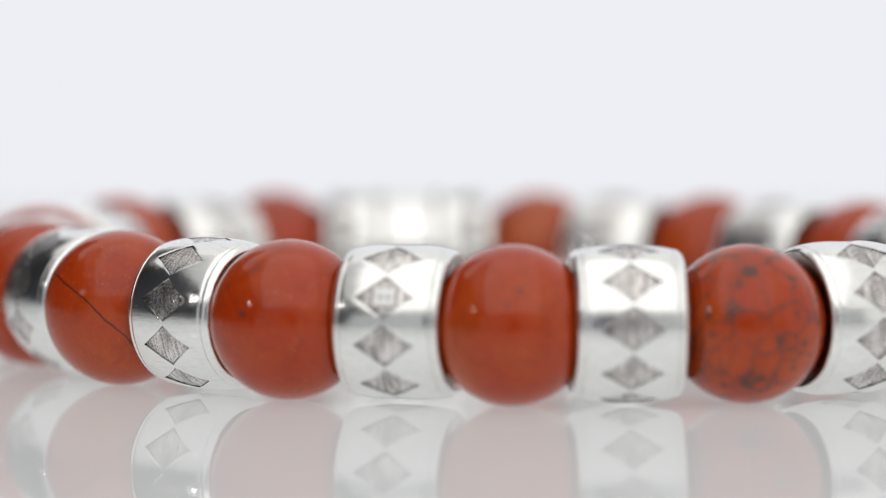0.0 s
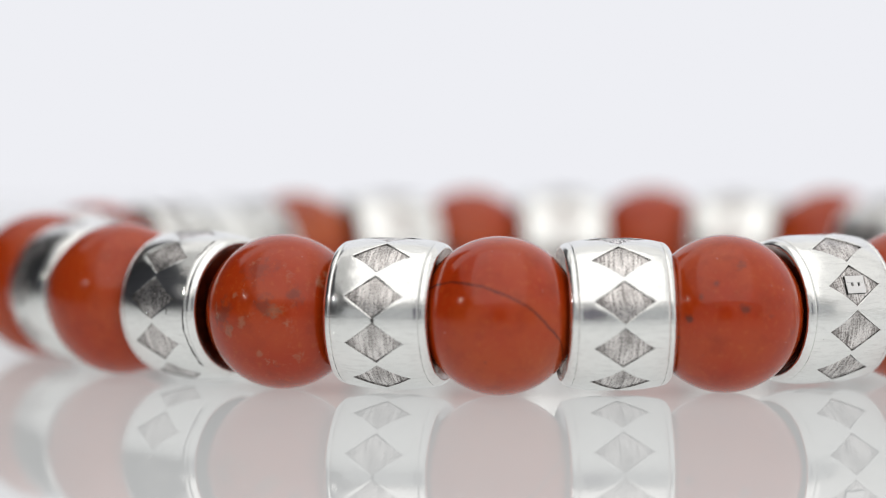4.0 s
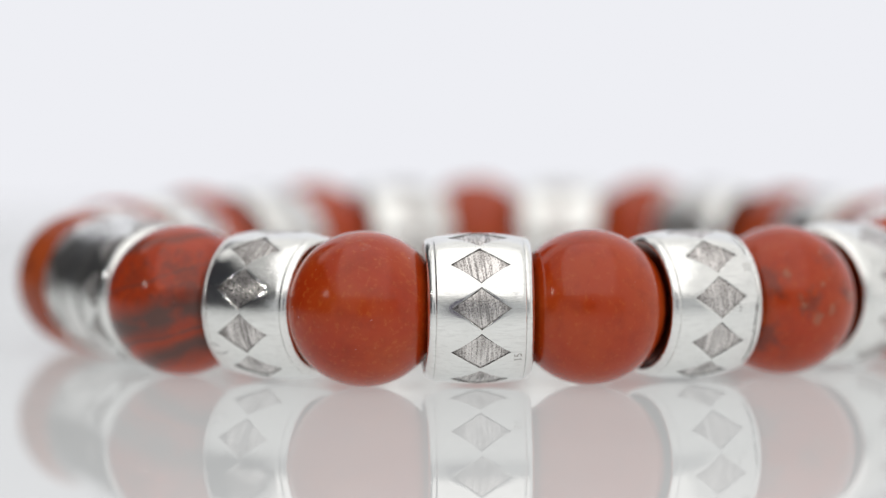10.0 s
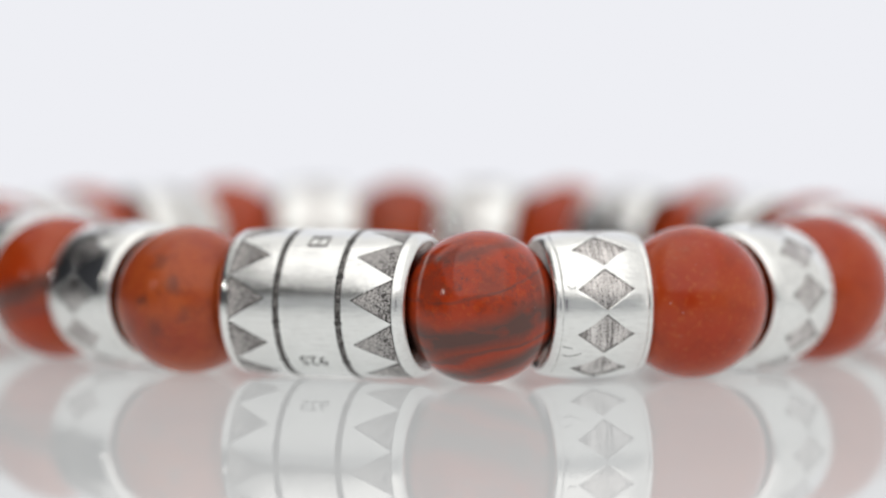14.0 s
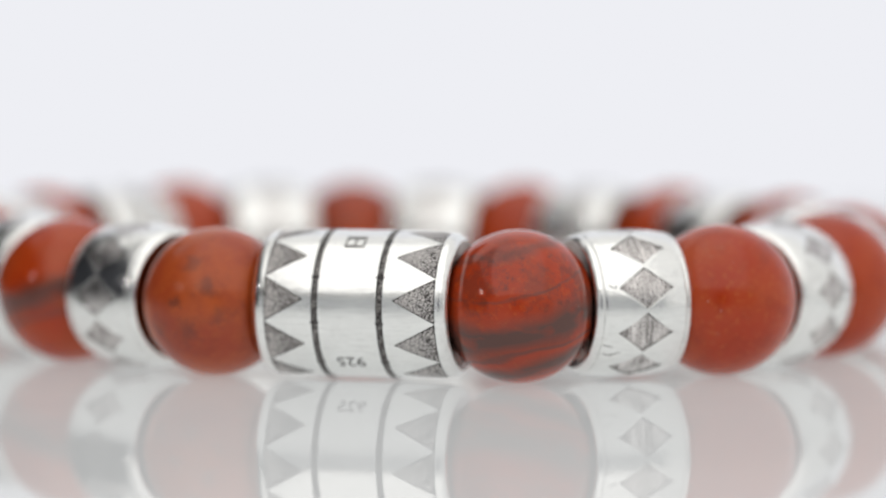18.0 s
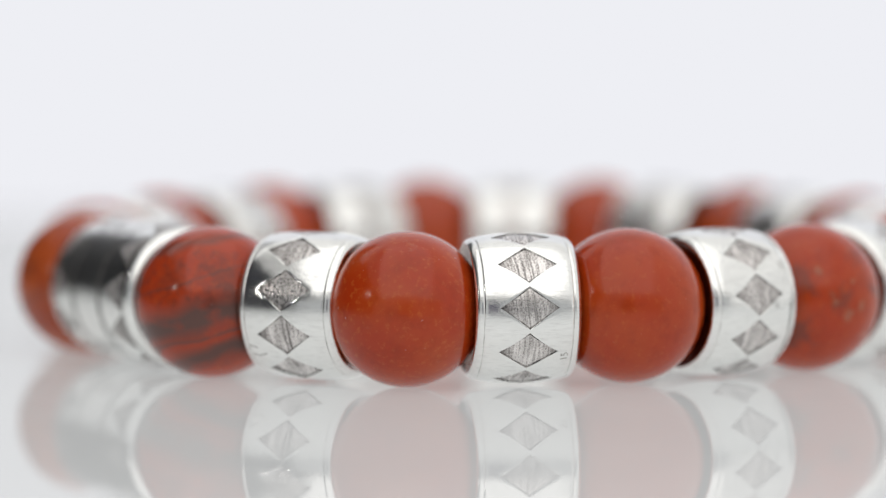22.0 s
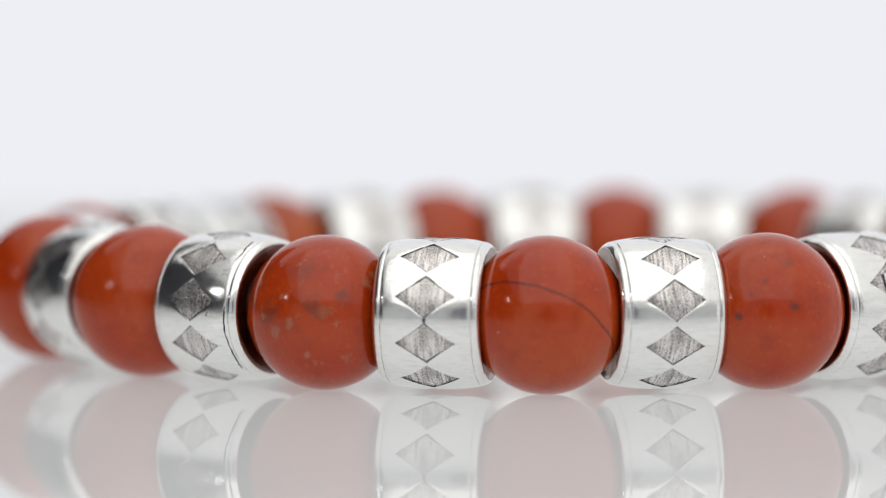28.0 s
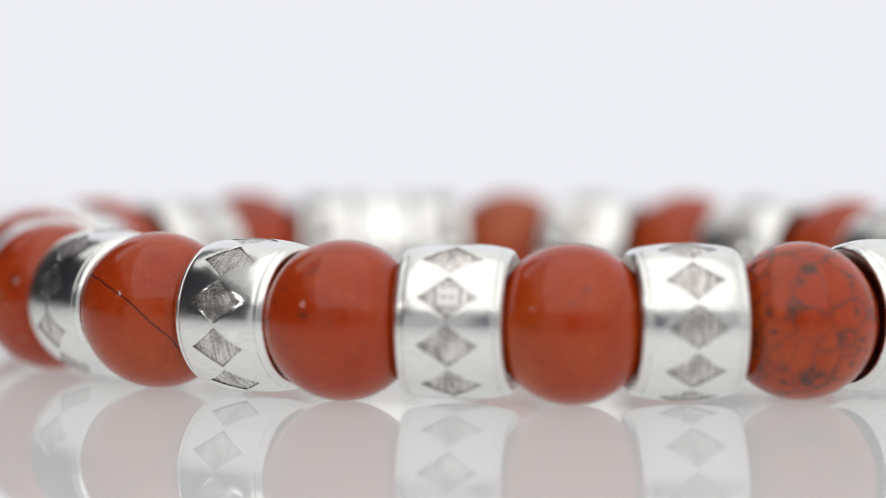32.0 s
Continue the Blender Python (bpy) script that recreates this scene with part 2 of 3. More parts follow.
# ---------------------------------------------------------------- the set: plate, tent, room
def build_set():
    bm = bmesh.new()
    box(bm, (0.9, 0.68, 0.008), (0, -0.18, -0.004), 0.0012)
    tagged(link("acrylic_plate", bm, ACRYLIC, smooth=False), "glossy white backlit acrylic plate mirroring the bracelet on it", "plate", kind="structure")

    rows = []
    for x in (-0.2, 0.8):
        rows.append([(x, y, z) for y, z in ((0.165, -0.004), (0.24, -0.0015), (0.30, 0.004), (0.345, 0.016), (0.375, 0.042), (0.392, 0.09), (0.40, 0.2), (0.40, 0.5), (0.40, 0.9))])
    tagged(link("backdrop", from_grid(rows), BACK_GLOW, smooth=False), "plain cool white sheet sweeping up behind the plate", "backdrop", kind="structure")

    rows = [[(-0.45, 0.17, 0.445), (-0.45, 0.40, 0.46)], [(0.60, 0.17, 0.445), (0.60, 0.40, 0.46)]]
    tagged(link("ceiling", from_grid(rows), TENT_GLOW, smooth=False), "white lit cloth roof of a light tent", "ceiling", kind="structure")
    rows = [[(0.36, -0.50, 0.20), (0.15, 0.165, 0.445)], [(0.60, -0.50, 0.20), (0.60, 0.165, 0.445)]]
    tagged(link("ceiling_side", from_grid(rows), TENT_GLOW, smooth=False), "white lit cloth roof of a light tent", "ceiling", kind="structure")
    rows = [[(-0.35, -0.50, 0.20), (-0.14, 0.165, 0.445)], [(0.355, -0.50, 0.20), (0.145, 0.165, 0.445)]]
    tagged(link("ceiling_softbox", from_grid(rows), TOP_GLOW, smooth=False), "bright white softbox cloth leaning over the plate", "softbox", kind="structure")
    rows = [[(-0.41, -0.50, 0.218), (-0.29, 0.165, 0.375)], [(-0.352, -0.50, 0.201), (-0.143, 0.165, 0.4445)]]
    tagged(link("ceiling_west", from_grid(rows), WEST_GLOW, smooth=False), "dim white cloth flap beside the softbox", "ceiling", kind="structure")
    rows = [[(0.6, y, -0.008), (0.6, y, 0.46)] for y in (-0.5, 0.40)]
    tagged(link("wall_east", from_grid(rows), SIDE_GLOW, smooth=False), "white glowing side wall of a light tent", "wall", kind="structure")

    bm = bmesh.new()
    box(bm, (1.16, 0.004, 0.066), (0.02, -0.512, 0.165), 0.001)
    tagged(link("wall_front", bm, CLOTH, smooth=False), "white cloth front curtain of a light tent", "curtain", kind="structure")
    bm = bmesh.new()
    box(bm, (1.16, 0.004, 0.128), (0.02, -0.515, 0.066), 0.001)
    tagged(link("wall_front_lower", bm, FRONT_GLOW, smooth=False), "dimly lit cool white front skirt of a light tent", "curtain", kind="structure")

    for name, size, at in (("wall_north", (1.84, 0.04, 1.0), (0, 0.56, 0.492)), ("wall_south", (1.84, 0.04, 1.0), (0, -0.86, 0.492)),
                           ("wall_west", (0.04, 1.38, 1.0), (-0.90, -0.15, 0.492)), ("wall_far_east", (0.04, 1.38, 1.0), (0.90, -0.15, 0.492)),
                           ("floor", (1.84, 1.46, 0.04), (0, -0.15, -0.028)), ("ceiling_room", (1.84, 1.46, 0.04), (0, -0.15, 1.012))):
        bm = bmesh.new()
        box(bm, size, at)
        tagged(link(name, bm, FABRIC if name in ("wall_west", "ceiling_room") else DARK_ROOM, smooth=False), "dim grey board of the studio booth", name.split("_")[0], kind="structure")

    # a small LED lamp beside the table
    lamp = tagged(new("led_lamp"), "small round LED lamp on a thin black stand", "lamp")
    eye = Vector((-0.46, -0.27, 0.21))
    lamp.matrix_basis = look(eye, (0, 0, 0.0))
    part("led_disc", lathe_disc(0.013, 0.0), LED_GLOW, lamp, "bright white LED disc", smooth=False)
    bm = bmesh.new()
    bmesh.ops.create_cone(bm, cap_ends=True, segments=32, radius1=0.02, radius2=0.014, depth=0.03, matrix=Matrix.Translation((0, 0, 0.017)))
    part("housing", bm, BLACK, lamp)
    inv = lamp.matrix_basis.inverted()
    bm = bmesh.new()
    back = lamp.matrix_basis @ Vector((0, 0, 0.034))
    box(bm, (0.008, 0.008, back.z + 0.006), (back.x, back.y, (back.z - 0.006) / 2), 0.001)
    box(bm, (0.09, 0.09, 0.010), (back.x, back.y, -0.003), 0.003)
    bm.transform(inv)
    part("stand", bm, BLACK, lamp, "thin black stand", smooth=False)

    # the filming camera behind its own lens
    body = tagged(new("studio_camera"), "black camera with a macro lens on a low support", "camera")
    body.matrix_basis = EYE
    bm = bmesh.new()
    bmesh.ops.create_cone(bm, cap_ends=True, segments=48, radius1=0.039, radius2=0.039, depth=0.10, matrix=Matrix.Translation((0, 0, 0.062)))
    part("lens_barrel", bm, BLACK, body)
    part("front_lens", lathe_disc(0.0365, 0.011), GLASS_DARK, body, "dark coated front glass", smooth=False)
    bm = bmesh.new()
    box(bm, (0.12, 0.085, 0.06), (0, 0, 0.142), 0.008)
    part("camera_body", bm, BLACK, body)
    bm = bmesh.new()
    box(bm, (0.06, 0.03, 0.03), (0, 0.06, 0.142), 0.006)
    part("finder", bm, BLACK, body)
    bm = bmesh.new()
    box(bm, (0.10, 0.09, 0.012), (0, -0.052, 0.142), 0.003)
    part("foot", bm, BLACK, body)


def lathe_disc(radius, z):
    bm = bmesh.new()
    bmesh.ops.create_circle(bm, cap_ends=True, segments=48, radius=radius, matrix=Matrix.Translation((0, 0, z)))
    return bm


build_set()

# ---------------------------------------------------------------- the bracelet
R_STONE = 5.0
RADII = [4.97, 5.01, 5.02, 4.96, 5.05, 5.03, 5.01, 4.94, 4.97, 5.0, 5.0, 5.0, 5.0, 4.93]     # of the stones, mm
STONES = [(4.39, -39.3), (-9.38, -35.29), (-20.53, -26.28), (-27.3, -13.58), (-28.48, 0.95), (-24.02, 14.78), (-12.5, 23.28),
          (8.1, 23.78), (21.12, 17.59), (31.71, 7.83), (38.78, -4.68), (38.53, -19.06), (31.64, -31.7), (18.78, -38.24)]
# the silver bead after stone i: how far it sits out of the chord (mm), the turn of its pattern (degrees), its shift along the string (mm) and its yaw (degrees)
SEATS = {13: (-0.13, 1.2, -0.24, 1.03), 0: (-0.54, -13.4, 0.08, -0.0), 1: (-0.62, 14.0, 0.19, -0.45), 2: (-0.33, 17.3, 0.16, -0.76), 3: (-0.14, 9.0, -0.03, 0.14),
         4: (-0.23, 4.4, 0.01, 0.63), 5: (-0.68, 16.1, 0.2, -0.25), 7: (-0.4, 2.0, 0.0, 0.0), 12: (-0.4, -12.0, 0.0, 0.0)}
CELLS = 10
STEP = 36.0
HALF_W = 1.90        # diamond half width along the axis
HALF_H = 16.6       # diamond half height in degrees
DEPTH = 0.10        # depth of the cut fields

bracelet = tagged(new("bracelet"), "bracelet of polished red jasper and engraved silver beads on white plate", "bracelet")


def barrel(u):
    """Outer radius of a silver bead at the axial place u, in mm."""
    a = abs(u)
    r = 4.84 - 0.38 * (a / 3.35) ** 2.3
    if a > 3.02:
        r -= 0.16 * ((a - 3.02) / 0.33) ** 2
    r -= 0.05 * math.exp(-((a - 2.86) / 0.05) ** 2)
    return r


def skin(u):
    """The same for the bead as it is stretched along its axis."""
    return barrel(u / 1.01)


def spot(u, r, deg):
    e = radians(deg)
    return (u * MM, -r * math.cos(e) * MM, r * math.sin(e) * MM)


def diamond_edge(u):
    """Half height, in degrees, of the diamond at u; its sides are a little hollow."""
    k = max(0.0, 1 - abs(u) / HALF_W)
    return HALF_H * (0.86 * k + 0.14 * k * k)


def silver_meshes():
    us = sorted({round(v, 4) for v in (*np.linspace(-HALF_W, HALF_W, 33), *np.linspace(-2.8, -HALF_W, 5), *np.linspace(HALF_W, 2.8, 5),
                                       *[s * a for s in (-1, 1) for a in (2.78, 2.81, 2.84, 2.86, 2.88, 2.91, 2.94, 3.02, 3.12, 3.2, 3.27, 3.32, 3.35)])})
    bm = bmesh.new()
    outer = (0.0, 0.12, 0.3, 0.55, 0.8, 1.0)

    dark = {}

    def strip(rows):
        vs = [[bm.verts.new(p) for p in r] for r in rows]
        for a, b in zip(vs, vs[1:]):
            for i in range(len(a) - 1):
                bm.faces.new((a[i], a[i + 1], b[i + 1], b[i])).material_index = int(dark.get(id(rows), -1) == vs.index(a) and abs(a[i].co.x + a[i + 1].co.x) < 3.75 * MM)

    for c in range(CELLS):
        mid = c * STEP
        for side in (-1, 1):
            rows = []
            edge = [max(diamond_edge(u), 0.02) for u in us]
            rows.append([spot(u, barrel(u) - (DEPTH if h > 0.05 else 0.0), mid + side * h * 0.90) for u, h in zip(us, edge)])
            for f in outer:
                rows.append([spot(u, barrel(u) - (0.02 if f == 0 and h > 0.05 else 0), mid + side * (h + (STEP / 2 - h) * f)) for u, h in zip(us, edge)])
            if side < 0:
                rows.reverse()
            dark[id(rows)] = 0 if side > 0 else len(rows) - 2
            strip(rows)
            dark.clear()
    bmesh.ops.remove_doubles(bm, verts=bm.verts, dist=2e-6)
    # hollow ends in which the stones sit
    for s in (-1, 1):
        prof = [(3.35, barrel(3.35)), (3.385, 4.23), (3.38, 4.16), (3.34, 4.10), (3.22, 3.95), (3.10, 3.6), (3.02, 3.2), (2.80, 2.6), (2.35, 1.7), (2.1, 0.6)]
        rows = [[spot(s * u, r, k * 3.0) for u, r in prof] for k in range(120)]
        rows.append(rows[0])
        if s < 0:
            rows.reverse()
        strip(rows)
    # inside the hollow ends the shade comes from a darker metal colour
    for f in bm.faces:
        c = f.calc_center_median()
        if math.hypot(c.y, c.z) < 4.14 * MM:
            f.material_index = 2
    bmesh.ops.remove_doubles(bm, verts=bm.verts, dist=2e-6)
    body = bpy.data.meshes.new("silver_bead")
    bm.to_mesh(body)
    bm.free()
    body.shade_smooth()
    body.set_sharp_from_angle(angle=radians(32))
    body.materials.append(SILVER)
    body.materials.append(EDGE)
    body.materials.append(CUP)

    cols = np.linspace(-1.887, 1.887, 29)
    rows = []
    for f in np.linspace(-1, 1, 11):
        rows.append([spot(u, barrel(u) - DEPTH + 0.012, f * max(diamond_edge(u), 0.02) * 0.95) for u in cols])
    bm = from_grid(rows)
    field = bpy.data.meshes.new("diamond_field")
    bm.to_mesh(field)
    bm.free()
    field.shade_smooth()
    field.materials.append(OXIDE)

    bm = lathe([(2.83, barrel(2.83) - 0.02), (2.845, barrel(2.86) + 0.004), (2.875, barrel(2.86) + 0.004), (2.89, barrel(2.89) - 0.02)], 120)
    groove = bpy.data.meshes.new("rim_groove")
    bm.to_mesh(groove)
    bm.free()
    groove.shade_smooth()
    groove.materials.append(GROOVE)
    for me in (body, field, groove):
        me.transform(Matrix.Diagonal((1.01, 1, 1, 1)))
    return body, field, groove


def ring_frame(i, j, shift, along=0.0):
    """The pose of a bead between stones i and j: x to the right along the string, y inward, z up."""
    a, b = Vector(STONES[i]), Vector(STONES[j])
    t = (a - b).normalized()
    out = Vector((t.y, -t.x))
    c = (a + b) / 2 + out * shift + t * along
    m = Matrix(((t.x, -out.x, 0, c.x * MM), (t.y, -out.y, 0, c.y * MM), (0, 0, 1, R_STONE * MM), (0, 0, 0, 1)))
    return m


LINE = (0.329, 0.615, 0.716, -0.00133)   # plane of the thin black line: its normal and distance in metres


def build_stones():
    base, light, dark = (0.366, 0.0315, 0.0035), (0.47, 0.095, 0.019), (0.060, 0.034, 0.028)
    kinds = {
        0: dict(pit=0.10, spots=((0.14, -0.85, 0.50, 0.30, 0.6), (-0.01, -0.94, 0.34, 0.24, 0.4))),
        1: dict(pit=0.55, cloud=0.4, spots=((-0.74, -0.67, 0.01, 0.35, 0.7), (-0.11, -0.98, 0.14, 0.4, 0.6), (-0.83, -0.5, -0.22, 0.3, 0.6), (-0.43, -0.78, 0.45, 0.25, 0.5), (-0.6, -0.75, 0.27, 0.25, 0.5), (-0.06, -0.75, 0.66, 0.4, 0.45), (0.6, -0.75, -0.2, 0.35, 0.4))),
        2: dict(pit=0.05, line=LINE, spots=((-0.1, -0.85, -0.5, 0.12, 0.5),)),
        3: dict(pit=0.25, fleck=0.6, cloud=0.3, spots=((0.4, -0.91, 0.09, 0.51, -0.34), (-0.02, -1, -0.07, 0.3825, -0.34), (-0.25, -0.95, -0.17, 0.4675, -0.34), (0.59, -0.63, -0.51, 0.425, -0.34), (0.17, -0.86, -0.48, 0.34, -0.34), (-0.57, -0.71, 0.42, 0.34, -0.34), (-0.14, -0.95, 0.28, 0.255, -0.34), (0.80, -0.42, 0.42, 0.5, -0.4), (0.84, -0.25, 0.52, 0.4, -0.4), (0.28, -0.93, 0.12, 0.9, 0.45), (-0.34, -0.92, 0.02, 1.0, 0.45), (-0.74, -0.60, 0.28, 1.3, 0.45), (-0.73, -0.50, -0.45, 1.4, 0.5), (0.62, -0.75, 0.30, 0.7, 0.4), (0.1, -0.8, 0.62, 1.2, 0.3))), 4: dict( pit=0.03, cloud=0.3), 5: dict(gloss=0.14, grain=0.7, pit=0.0, cloud=0.45, fleck=0.15),
        6: dict(gloss=0.09, pit=0.12, cloud=0.2, spots=((-0.55, -0.75, 0.35, 2.2, 0.4), (0.25, -0.9, 0.35, 1.8, 0.35), (0.75, -0.5, 0.45, 2.0, 0.45), (-0.2, -0.6, 0.8, 1.6, 0.35)), bands=((-0.34, 0.25, 0.93), (-0.60, 0.03, 0.6), (-0.82, 0.12, 0.9), (0.74, 0.07, 0.5), (0.20, 0.025, 0.4))),
        7: dict(gloss=0.2, pit=0.6, cloud=1.0, spots=((-0.05, -0.99, 0.05, 0.6, 0.5), (0.35, -0.9, 0.25, 0.8, 0.4), (-0.4, -0.85, -0.35, 1.1, 0.35), (0.1, -0.9, -0.35, 1.3, 0.35), (0.1, -0.8, 0.55, 0.7, 0.4), (0.5, -0.8, -0.1, 0.8, 0.35))),
        8: dict(pit=0.2, bands=((-0.16, 0.20, 0.85), (-0.45, 0.05, 0.5))), 9: dict(pit=0.2), 10: dict(pit=0.3), 11: dict(pit=0.1),
        12: dict(pit=0.2, fleck=0.3), 13: dict(vein=0.85, pit=0.5, spots=((-0.72, -0.12, 0.69, 0.5, 0.68), (-0.21, -0.67, 0.71, 0.5, 0.68), (-0.41, -0.05, 0.91, 0.35, 0.68), (0.32, -0.72, 0.62, 0.55, 0.68), (0.32, -0.93, 0.21, 0.45, 0.68), (0.14, -0.98, -0.14, 0.5, 0.68), (0.45, -0.87, -0.17, 0.45, 0.68), (0.24, -0.92, -0.31, 0.3, 0.68), (0.32, -0.82, -0.48, 0.35, 0.68), (-0.57, -0.67, -0.48, 0.5, 0.68), (-0.48, -0.55, -0.68, 0.5, 0.68), (-0.24, -0.81, -0.54, 0.35, 0.68), (-0.23, -0.68, -0.69, 0.5, 0.68), (-0.75, -0.64, 0.18, 0.4, 0.68), (-0.51, -0.83, 0.24, 0.3, 0.68)))}
    words = {
        1: "polished red jasper bead with faint dark spots", 2: "polished red jasper bead with one thin black line",
        3: "polished red jasper bead with pale specks", 5: "polished red jasper bead with fine orange grain",
        6: "red jasper bead swirled with dark brown bands", 7: "brownish red jasper bead with dull clouding",
        13: "red jasper bead crazed with dark veins"}
    for i, (x, y) in enumerate(STONES):
        bm = bmesh.new()
        bmesh.ops.create_uvsphere(bm, u_segments=72, v_segments=48, radius=RADII[i] * MM)
        b = {6: (0.38, 0.038, 0.010), 7: (0.32, 0.047, 0.016)}.get(i, base)
        mat = stone_material("red_jasper", b, light, dark, seed=0.013 * (i + 1), **kinds[i])
        ob = part("stone_bead", bm, mat, bracelet, words.get(i, "plain polished red jasper bead"))
        t = (Vector(STONES[i - 1]) - Vector(STONES[(i + 1) % 14])).normalized()
        ob.matrix_basis = Matrix(((t.x, -t.y, 0, x * MM), (t.y, t.x, 0, y * MM), (0, 0, 1, RADII[i] * MM), (0, 0, 0, 1)))


def build_silver():
    body, field, groove = silver_meshes()
    rng = random.Random(5)
    for i in range(14):
        if i == 6:
            continue
        shift, turn, along, yaw = SEATS.get(i, (-0.4, rng.uniform(-18, 18), 0.0, 0.0))
        bead = new("silver_bead", body)
        bead.parent = bracelet
        tagged(bead, "barrel-shaped silver bead with a belt of engraved diamonds")
        bead["seat"] = i
        bead.matrix_basis = ring_frame(i, (i + 1) % 14, shift, along) @ pose(0, 0, 0, 0, 0, -yaw) @ pose(0, 0, 0, -turn, 0, 0)
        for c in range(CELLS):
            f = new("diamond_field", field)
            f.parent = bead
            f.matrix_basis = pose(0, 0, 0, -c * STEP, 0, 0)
        if i == 0:
            # slightly larger black plate: the raised mark's shadow outline, added as a part
            emblem("mark_ground", 1.47, 0.05, STEP, 90, skin, bead, TARNISH_SHADE, -DEPTH + 0.014, 0.02, "black plate standing in for the shadow round the mark", 0.42)
            emblem("maker_mark", 1.4, 0.05, STEP, 90, skin, bead, SATIN, -DEPTH + 0.01, 0.15, "raised silver tablet mark with two holes", 0.17)
        if i == 3:
            stamp("hallmark", "25", 0.72, 2.35, 24, 90, skin, bead, FAINT, label="tiny worn hallmark")
        for s in (0, 180):
            g = new("rim_groove", groove)
            g.parent = bead
            g.matrix_basis = pose(0, 0, 0, 0, 0, s)


def build_clasp():
    def tube(u):
        a = abs(u)
        r = 4.83 - 0.010 * max(0, a - 2.5) ** 2
        if a > 6.0:
            r -= 0.35 * ((a - 6.0) / 0.55) ** 2
        return r
    us = [*np.linspace(0, 5.2, 20), *np.linspace(5.3, 6.0, 5), 6.1, 6.2, 6.3, 6.4, 6.5, 6.55]
    prof = [(u, tube(u)) for u in us] + [(6.59, 4.26), (6.585, 4.18), (6.54, 4.10), (6.42, 3.94), (6.30, 3.6), (6.2, 3.2), (5.9, 2.6), (5.5, 1.8), (5.35, 1.2), (5.2, 0.6)]
    prof = [(-u, r) for u, r in reversed(prof)][:-1] + prof
    clasp = part("clasp", lathe(prof, 120), SILVER, bracelet, "long silver magnetic clasp tube with triangle borders")
    clasp.matrix_basis = ring_frame(6, 7, -0.2, 0.05)
    clasp.data.set_sharp_from_angle(angle=radians(35))
    # the tube's hollow ends get the same painted shade
    clasp.data.materials.append(CUP)
    for f in clasp.data.polygons:
        if math.hypot(f.center.y, f.center.z) < 4.15 * MM:
            f.material_index = 1
    for u in (-2.2, 2.15):
        ring = part("groove_ring", lathe([(u - 0.22, tube(u) - 0.02), (u - 0.21, tube(u) + 0.008), (u + 0.21, tube(u) + 0.008), (u + 0.22, tube(u) - 0.02)], 120), TARNISH_SHADE, clasp, "dark groove round the tube")
        part("groove_floor", lathe([(u - 0.14, tube(u)), (u - 0.13, tube(u) + 0.014), (u + 0.13, tube(u) + 0.014), (u + 0.14, tube(u))], 120), GRAIN, clasp, "stippled band in the groove")
    meshes = []
    for s, tip, base in ((-1, 3.1, 5.6), (1, 3.12, 5.76)):
        rows = []
        for f in np.linspace(-1, 1, 9):
            rows.append([spot(s * u, tube(u) + 0.012, f * 16.5 * (u - tip) / (base - tip)) for u in np.linspace(tip, base, 12)])
        bm = from_grid(rows if s > 0 else rows[::-1])
        rows = []
        for f in np.linspace(-1, 1, 9):
            rows.append([spot(s * u, tube(u) + 0.005, f * 18.0 * (u - tip + 0.12) / (base - tip + 0.18)) for u in np.linspace(tip - 0.12, base + 0.06, 12)])
        edge = from_grid(rows if s > 0 else rows[::-1])
        me = bpy.data.meshes.new("triangle_field")
        edge.to_mesh(me)
        bm.from_mesh(me)
        for f in list(bm.faces)[8 * 11:]:
            f.material_index = 1
        edge.free()
        bm.to_mesh(me)
        bm.free()
        me.shade_smooth()
        me.materials.append(STIPPLE)
        me.materials.append(TARNISH_SHADE)
        meshes.append(me)
    for c in range(CELLS):
        for me in meshes:
            f = new("triangle_field", me)
            f.parent = clasp
            f.matrix_basis = pose(0, 0, 0, -(c * STEP + 7.0), 0, 0)
    for u in (-2.2, 2.15):
        for c in range(CELLS):
            bm = bmesh.new()
            box(bm, (0.56 * MM, 0.05 * MM, 0.14 * MM), (u * MM, -(tube(u) + 0.012) * MM, 0), 0.012 * MM)
            tick = part("joint_tick", bm, TARNISH_SHADE, clasp)
            tick.matrix_basis = pose(0, 0, 0, -(c * STEP + 7.0 + STEP / 2), 0, 0)
    stamp("hallmark", "925", 1.35, -0.15, -47, 180, tube, clasp, TARNISH_SHADE, label="engraved fineness number")
    emblem("maker_mark", 1.35, -0.05, 60, 90, tube, clasp, EDGE, 0.028, 0.012, "engraved tablet mark with two holes", 0.06)


def stamp(name, text, size, u, deg, turn, radius, parent, material, proud=0.006, label=""):
    """Letters cut on a round surface: size in mm, at the axial place u and the angle deg, turned by turn degrees."""
    cu = bpy.data.curves.new(name, "FONT")
    cu.body, cu.size, cu.align_x, cu.align_y = text, size, "CENTER", "CENTER"
    cu.resolution_u = 3
    tmp = bpy.data.objects.new(name, cu)
    me = bpy.data.meshes.new_from_object(tmp)
    bpy.data.objects.remove(tmp)
    return wrap(name, me, u, deg, turn, radius, parent, material, proud, label)


def wrap(name, me, u, deg, turn, radius, parent, material, proud, label):
    ca, sa = math.cos(radians(turn)), math.sin(radians(turn))
    for v in me.vertices:
        x, y = v.co.x * ca - v.co.y * sa, v.co.x * sa + v.co.y * ca
        v.co = spot(u + x, radius(u + x) + proud + v.co.z, deg + math.degrees(y / radius(u)))
    me.materials.clear()
    me.materials.append(material)
    ob = new(name, me)
    ob.parent = parent
    return tagged(ob, label) if label else ob


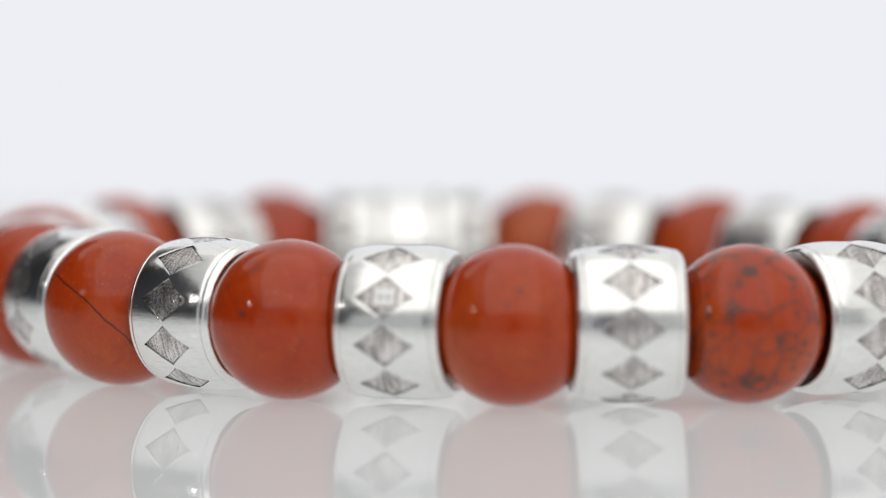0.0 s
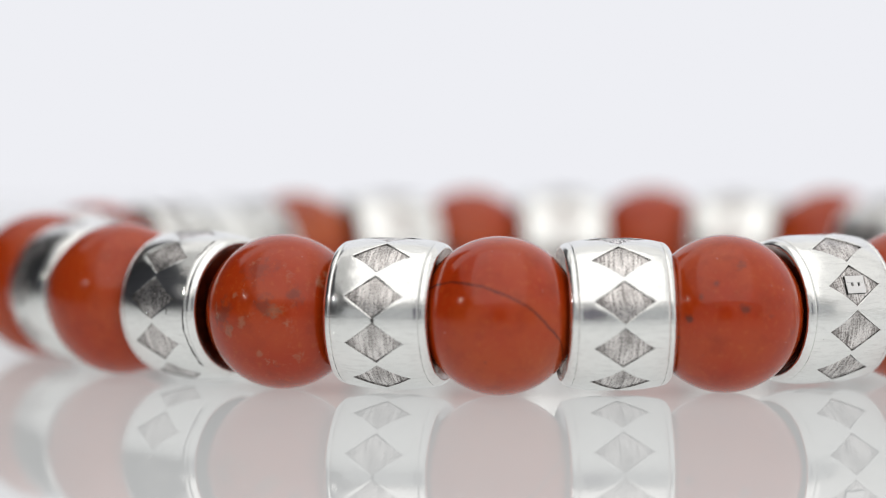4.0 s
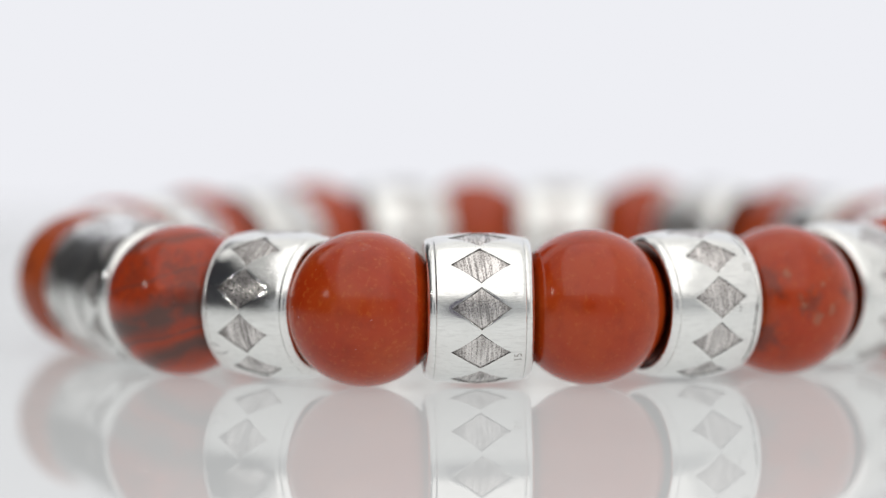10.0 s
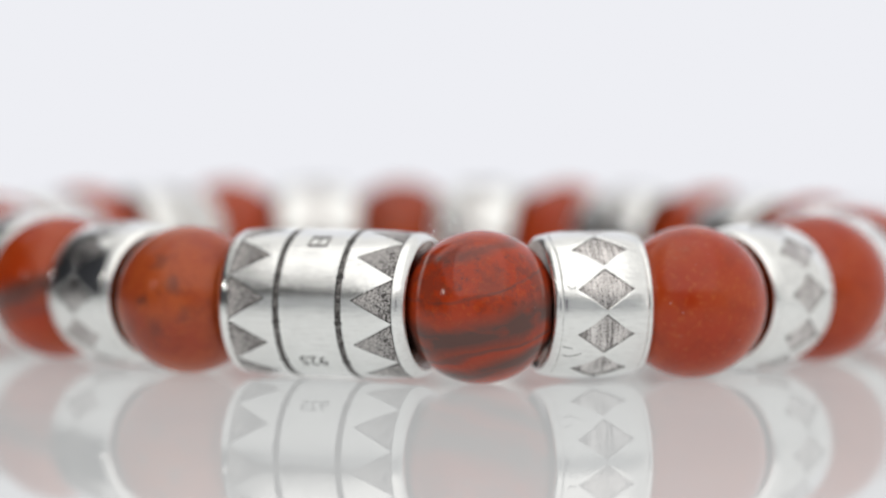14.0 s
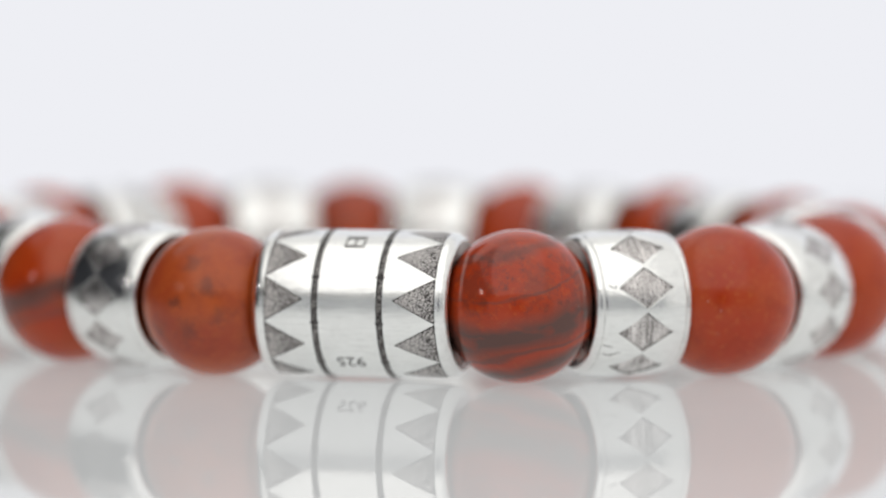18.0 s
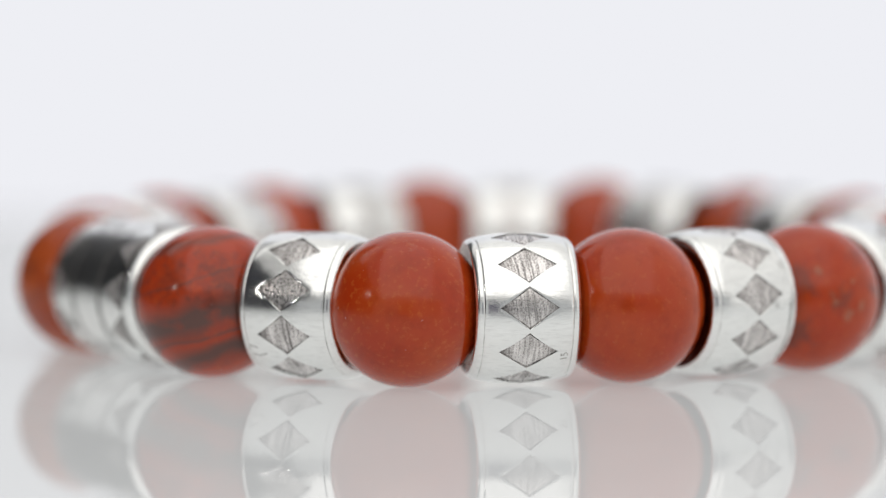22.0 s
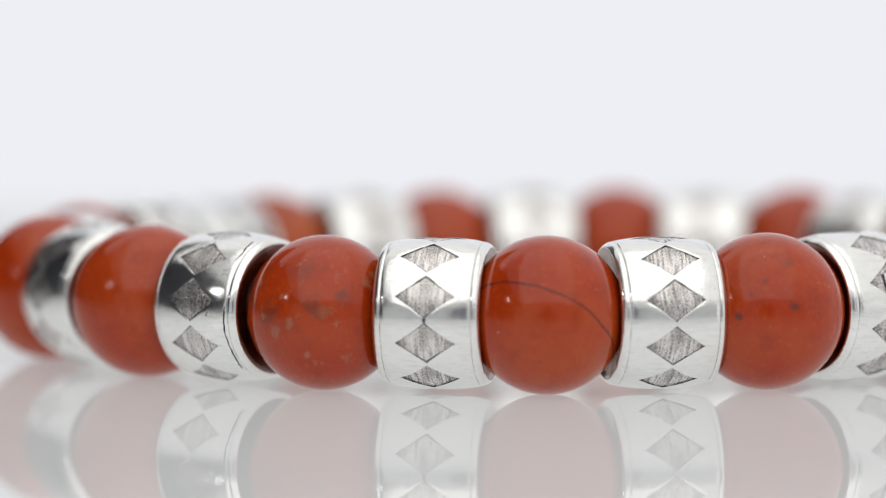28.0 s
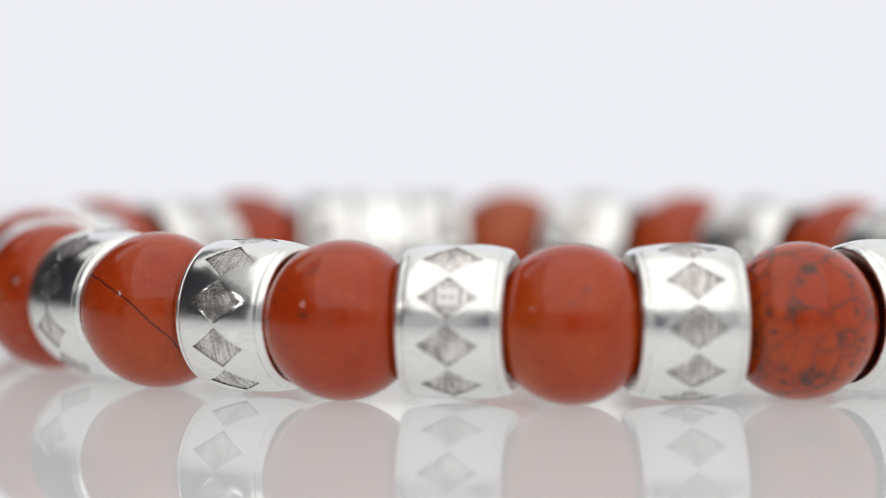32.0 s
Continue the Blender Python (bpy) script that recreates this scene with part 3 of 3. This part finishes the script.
def emblem(name, size, u, deg, turn, radius, parent, material, proud, thick, label, stroke=0.13):
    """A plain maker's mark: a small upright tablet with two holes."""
    bm = bmesh.new()
    w, h, t = size * 0.42, size * 0.5, size * stroke
    for x, y, a, b in ((-w + t, 0, t, h), (0, h - t * 0.8, w, t * 0.8), (0, 0, w * 0.9, t * 0.7), (0, -h + t * 0.8, w, t * 0.8), (w - t, 0, t, h * 0.9)):
        box(bm, (2 * a, 2 * b, thick), (x, y, thick / 2), 0.15 * t)
    me = bpy.data.meshes.new(name)
    bm.to_mesh(me)
    bm.free()
    return wrap(name, me, u, deg, turn, radius, parent, material, proud, label)


def crack(parent, name, radius, path, width, seed, label):
    """A thin dark irregular line on a round surface along a path of (u, degrees)."""
    rng = random.Random(seed)
    us, es = zip(*path)
    k = np.linspace(0, len(path) - 1, 8 * (len(path) - 1) + 1)
    uu, ee = np.interp(k, range(len(us)), us), np.interp(k, range(len(es)), es)
    rows = [[], []]
    for j, (u, e) in enumerate(zip(uu, ee)):
        i = min(j + 1, len(uu) - 1)
        h = max(i - 1, 0)
        d = Vector((uu[i] - uu[h], radians(ee[i] - ee[h]) * 4.7))
        side = Vector((-d.y, d.x)).normalized() * width * rng.uniform(0.25, 1.0) * (0.3 if j in (0, len(uu) - 1) else 1)
        u += rng.uniform(-0.4, 0.4) * width
        for row, q in zip(rows, (-1, 1)):
            a = u + q * side.x
            row.append(spot(a, radius(a) + 0.007, e + math.degrees(q * side.y / 4.7)))
    return part(name, from_grid(rows), TARNISH_SHADE, parent, label)


def build_wear():
    beads = {ob["seat"]: ob for ob in bracelet.children if "seat" in ob}
    crack(beads[3], "tarnish_crack", skin, [(2.62, 62), (2.72, 44), (2.6, 36)], 0.07, 1, "black tarnish in the rim groove")
    crack(beads[3], "tarnish_crack", skin, [(2.72, -4), (2.62, -22), (2.74, -40), (2.72, -62)], 0.07, 2, "black tarnish in the rim groove")
    crack(beads[3], "scratch", skin, [(1.2, -6), (1.45, -9), (1.3, -12)], 0.035, 3, "short dark scratch")
    crack(beads[5], "scratch", skin, [(-2.7, -56), (-2.2, -57), (-1.5, -53)], 0.035, 4, "short dark scratch")
    crack(beads[5], "scratch", skin, [(-2.8, -47), (-2.1, -49)], 0.03, 5, "short dark scratch")
    crack(beads[5], "nick", skin, [(-2.6, 3.5), (-2.4, 1), (-2.15, 0.5), (-2.05, 3)], 0.045, 6, "small nick")
    for j, (u, e) in enumerate(((2.25, 58), (2.6, 60), (2.4, 52), (2.85, 54), (2.85, 34))):
        crack(beads[13], "pit", skin, [(u, e), (u + 0.07, e + 1.0)], 0.05, 10 + j, "tiny dark casting pit")
    floor = lambda u: skin(u) - DEPTH + 0.012
    crack(beads[13], "engraved_line", floor, [(0.84, 45), (0.88, 28)], 0.035, 20, "single deep engraved line")
    crack(beads[13], "engraved_line", floor, [(0.98, 42), (1.25, 35)], 0.025, 21, "single deep engraved line")
    crack(beads[2], "nick", skin, [(0.0, -16.4), (0.03, -18), (-0.02, -19.8)], 0.13, 22, "small black nick")
    stamp("hallmark", "15", 0.72, 2.4, -42, 90, skin, beads[4], FAINT, label="tiny worn hallmark")


build_stones()
build_silver()
build_clasp()
build_wear()

# ---------------------------------------------------------------- motion of the turntable
TURNS = [
    (0, 0.32), (0.5, 5.85), (1, 11.29), (1.5, 16.83), (2, 22.37), (2.5, 27.91),
    (3, 33.47), (3.5, 39.12), (5.5, 61.40), (6, 67.03), (6.5, 72.64), (7, 78.21),
    (7.5, 83.83), (8, 89.43), (8.5, 95.10), (9, 100.72), (9.5, 106.36), (10, 112.01),
    (10.5, 117.75), (11, 123.44), (11.5, 129.16), (12, 134.88), (12.5, 140.63), (13, 146.38),
    (13.5, 152.13), (14, 157.81), (14.5, 163.56), (15, 169.01), (15.5, 173.14), (15.75, 174.49),
    (16, 175.29), (16.25, 175.59), (16.5, 175.29), (17, 173.09), (17.5, 168.78), (18, 163.26),
    (18.5, 157.59), (19, 151.89), (19.5, 146.16), (20, 140.46), (20.5, 134.75), (21, 129.04),
    (21.5, 123.29), (22, 117.58), (22.5, 111.80), (23, 106.21), (23.5, 100.56), (24, 94.89),
    (24.5, 89.22), (26.5, 66.72), (27, 61.11), (27.5, 55.49), (28, 49.93), (28.5, 44.33),
    (29, 38.76), (29.5, 33.18), (30, 27.69), (30.5, 22.18), (31, 16.67), (31.5, 11.16),
    (32, 5.68),
]


def motions():
    walk(bracelet, [(t, pose(0, 0, 0, 0, 0, a)) for t, a in TURNS])


motions()
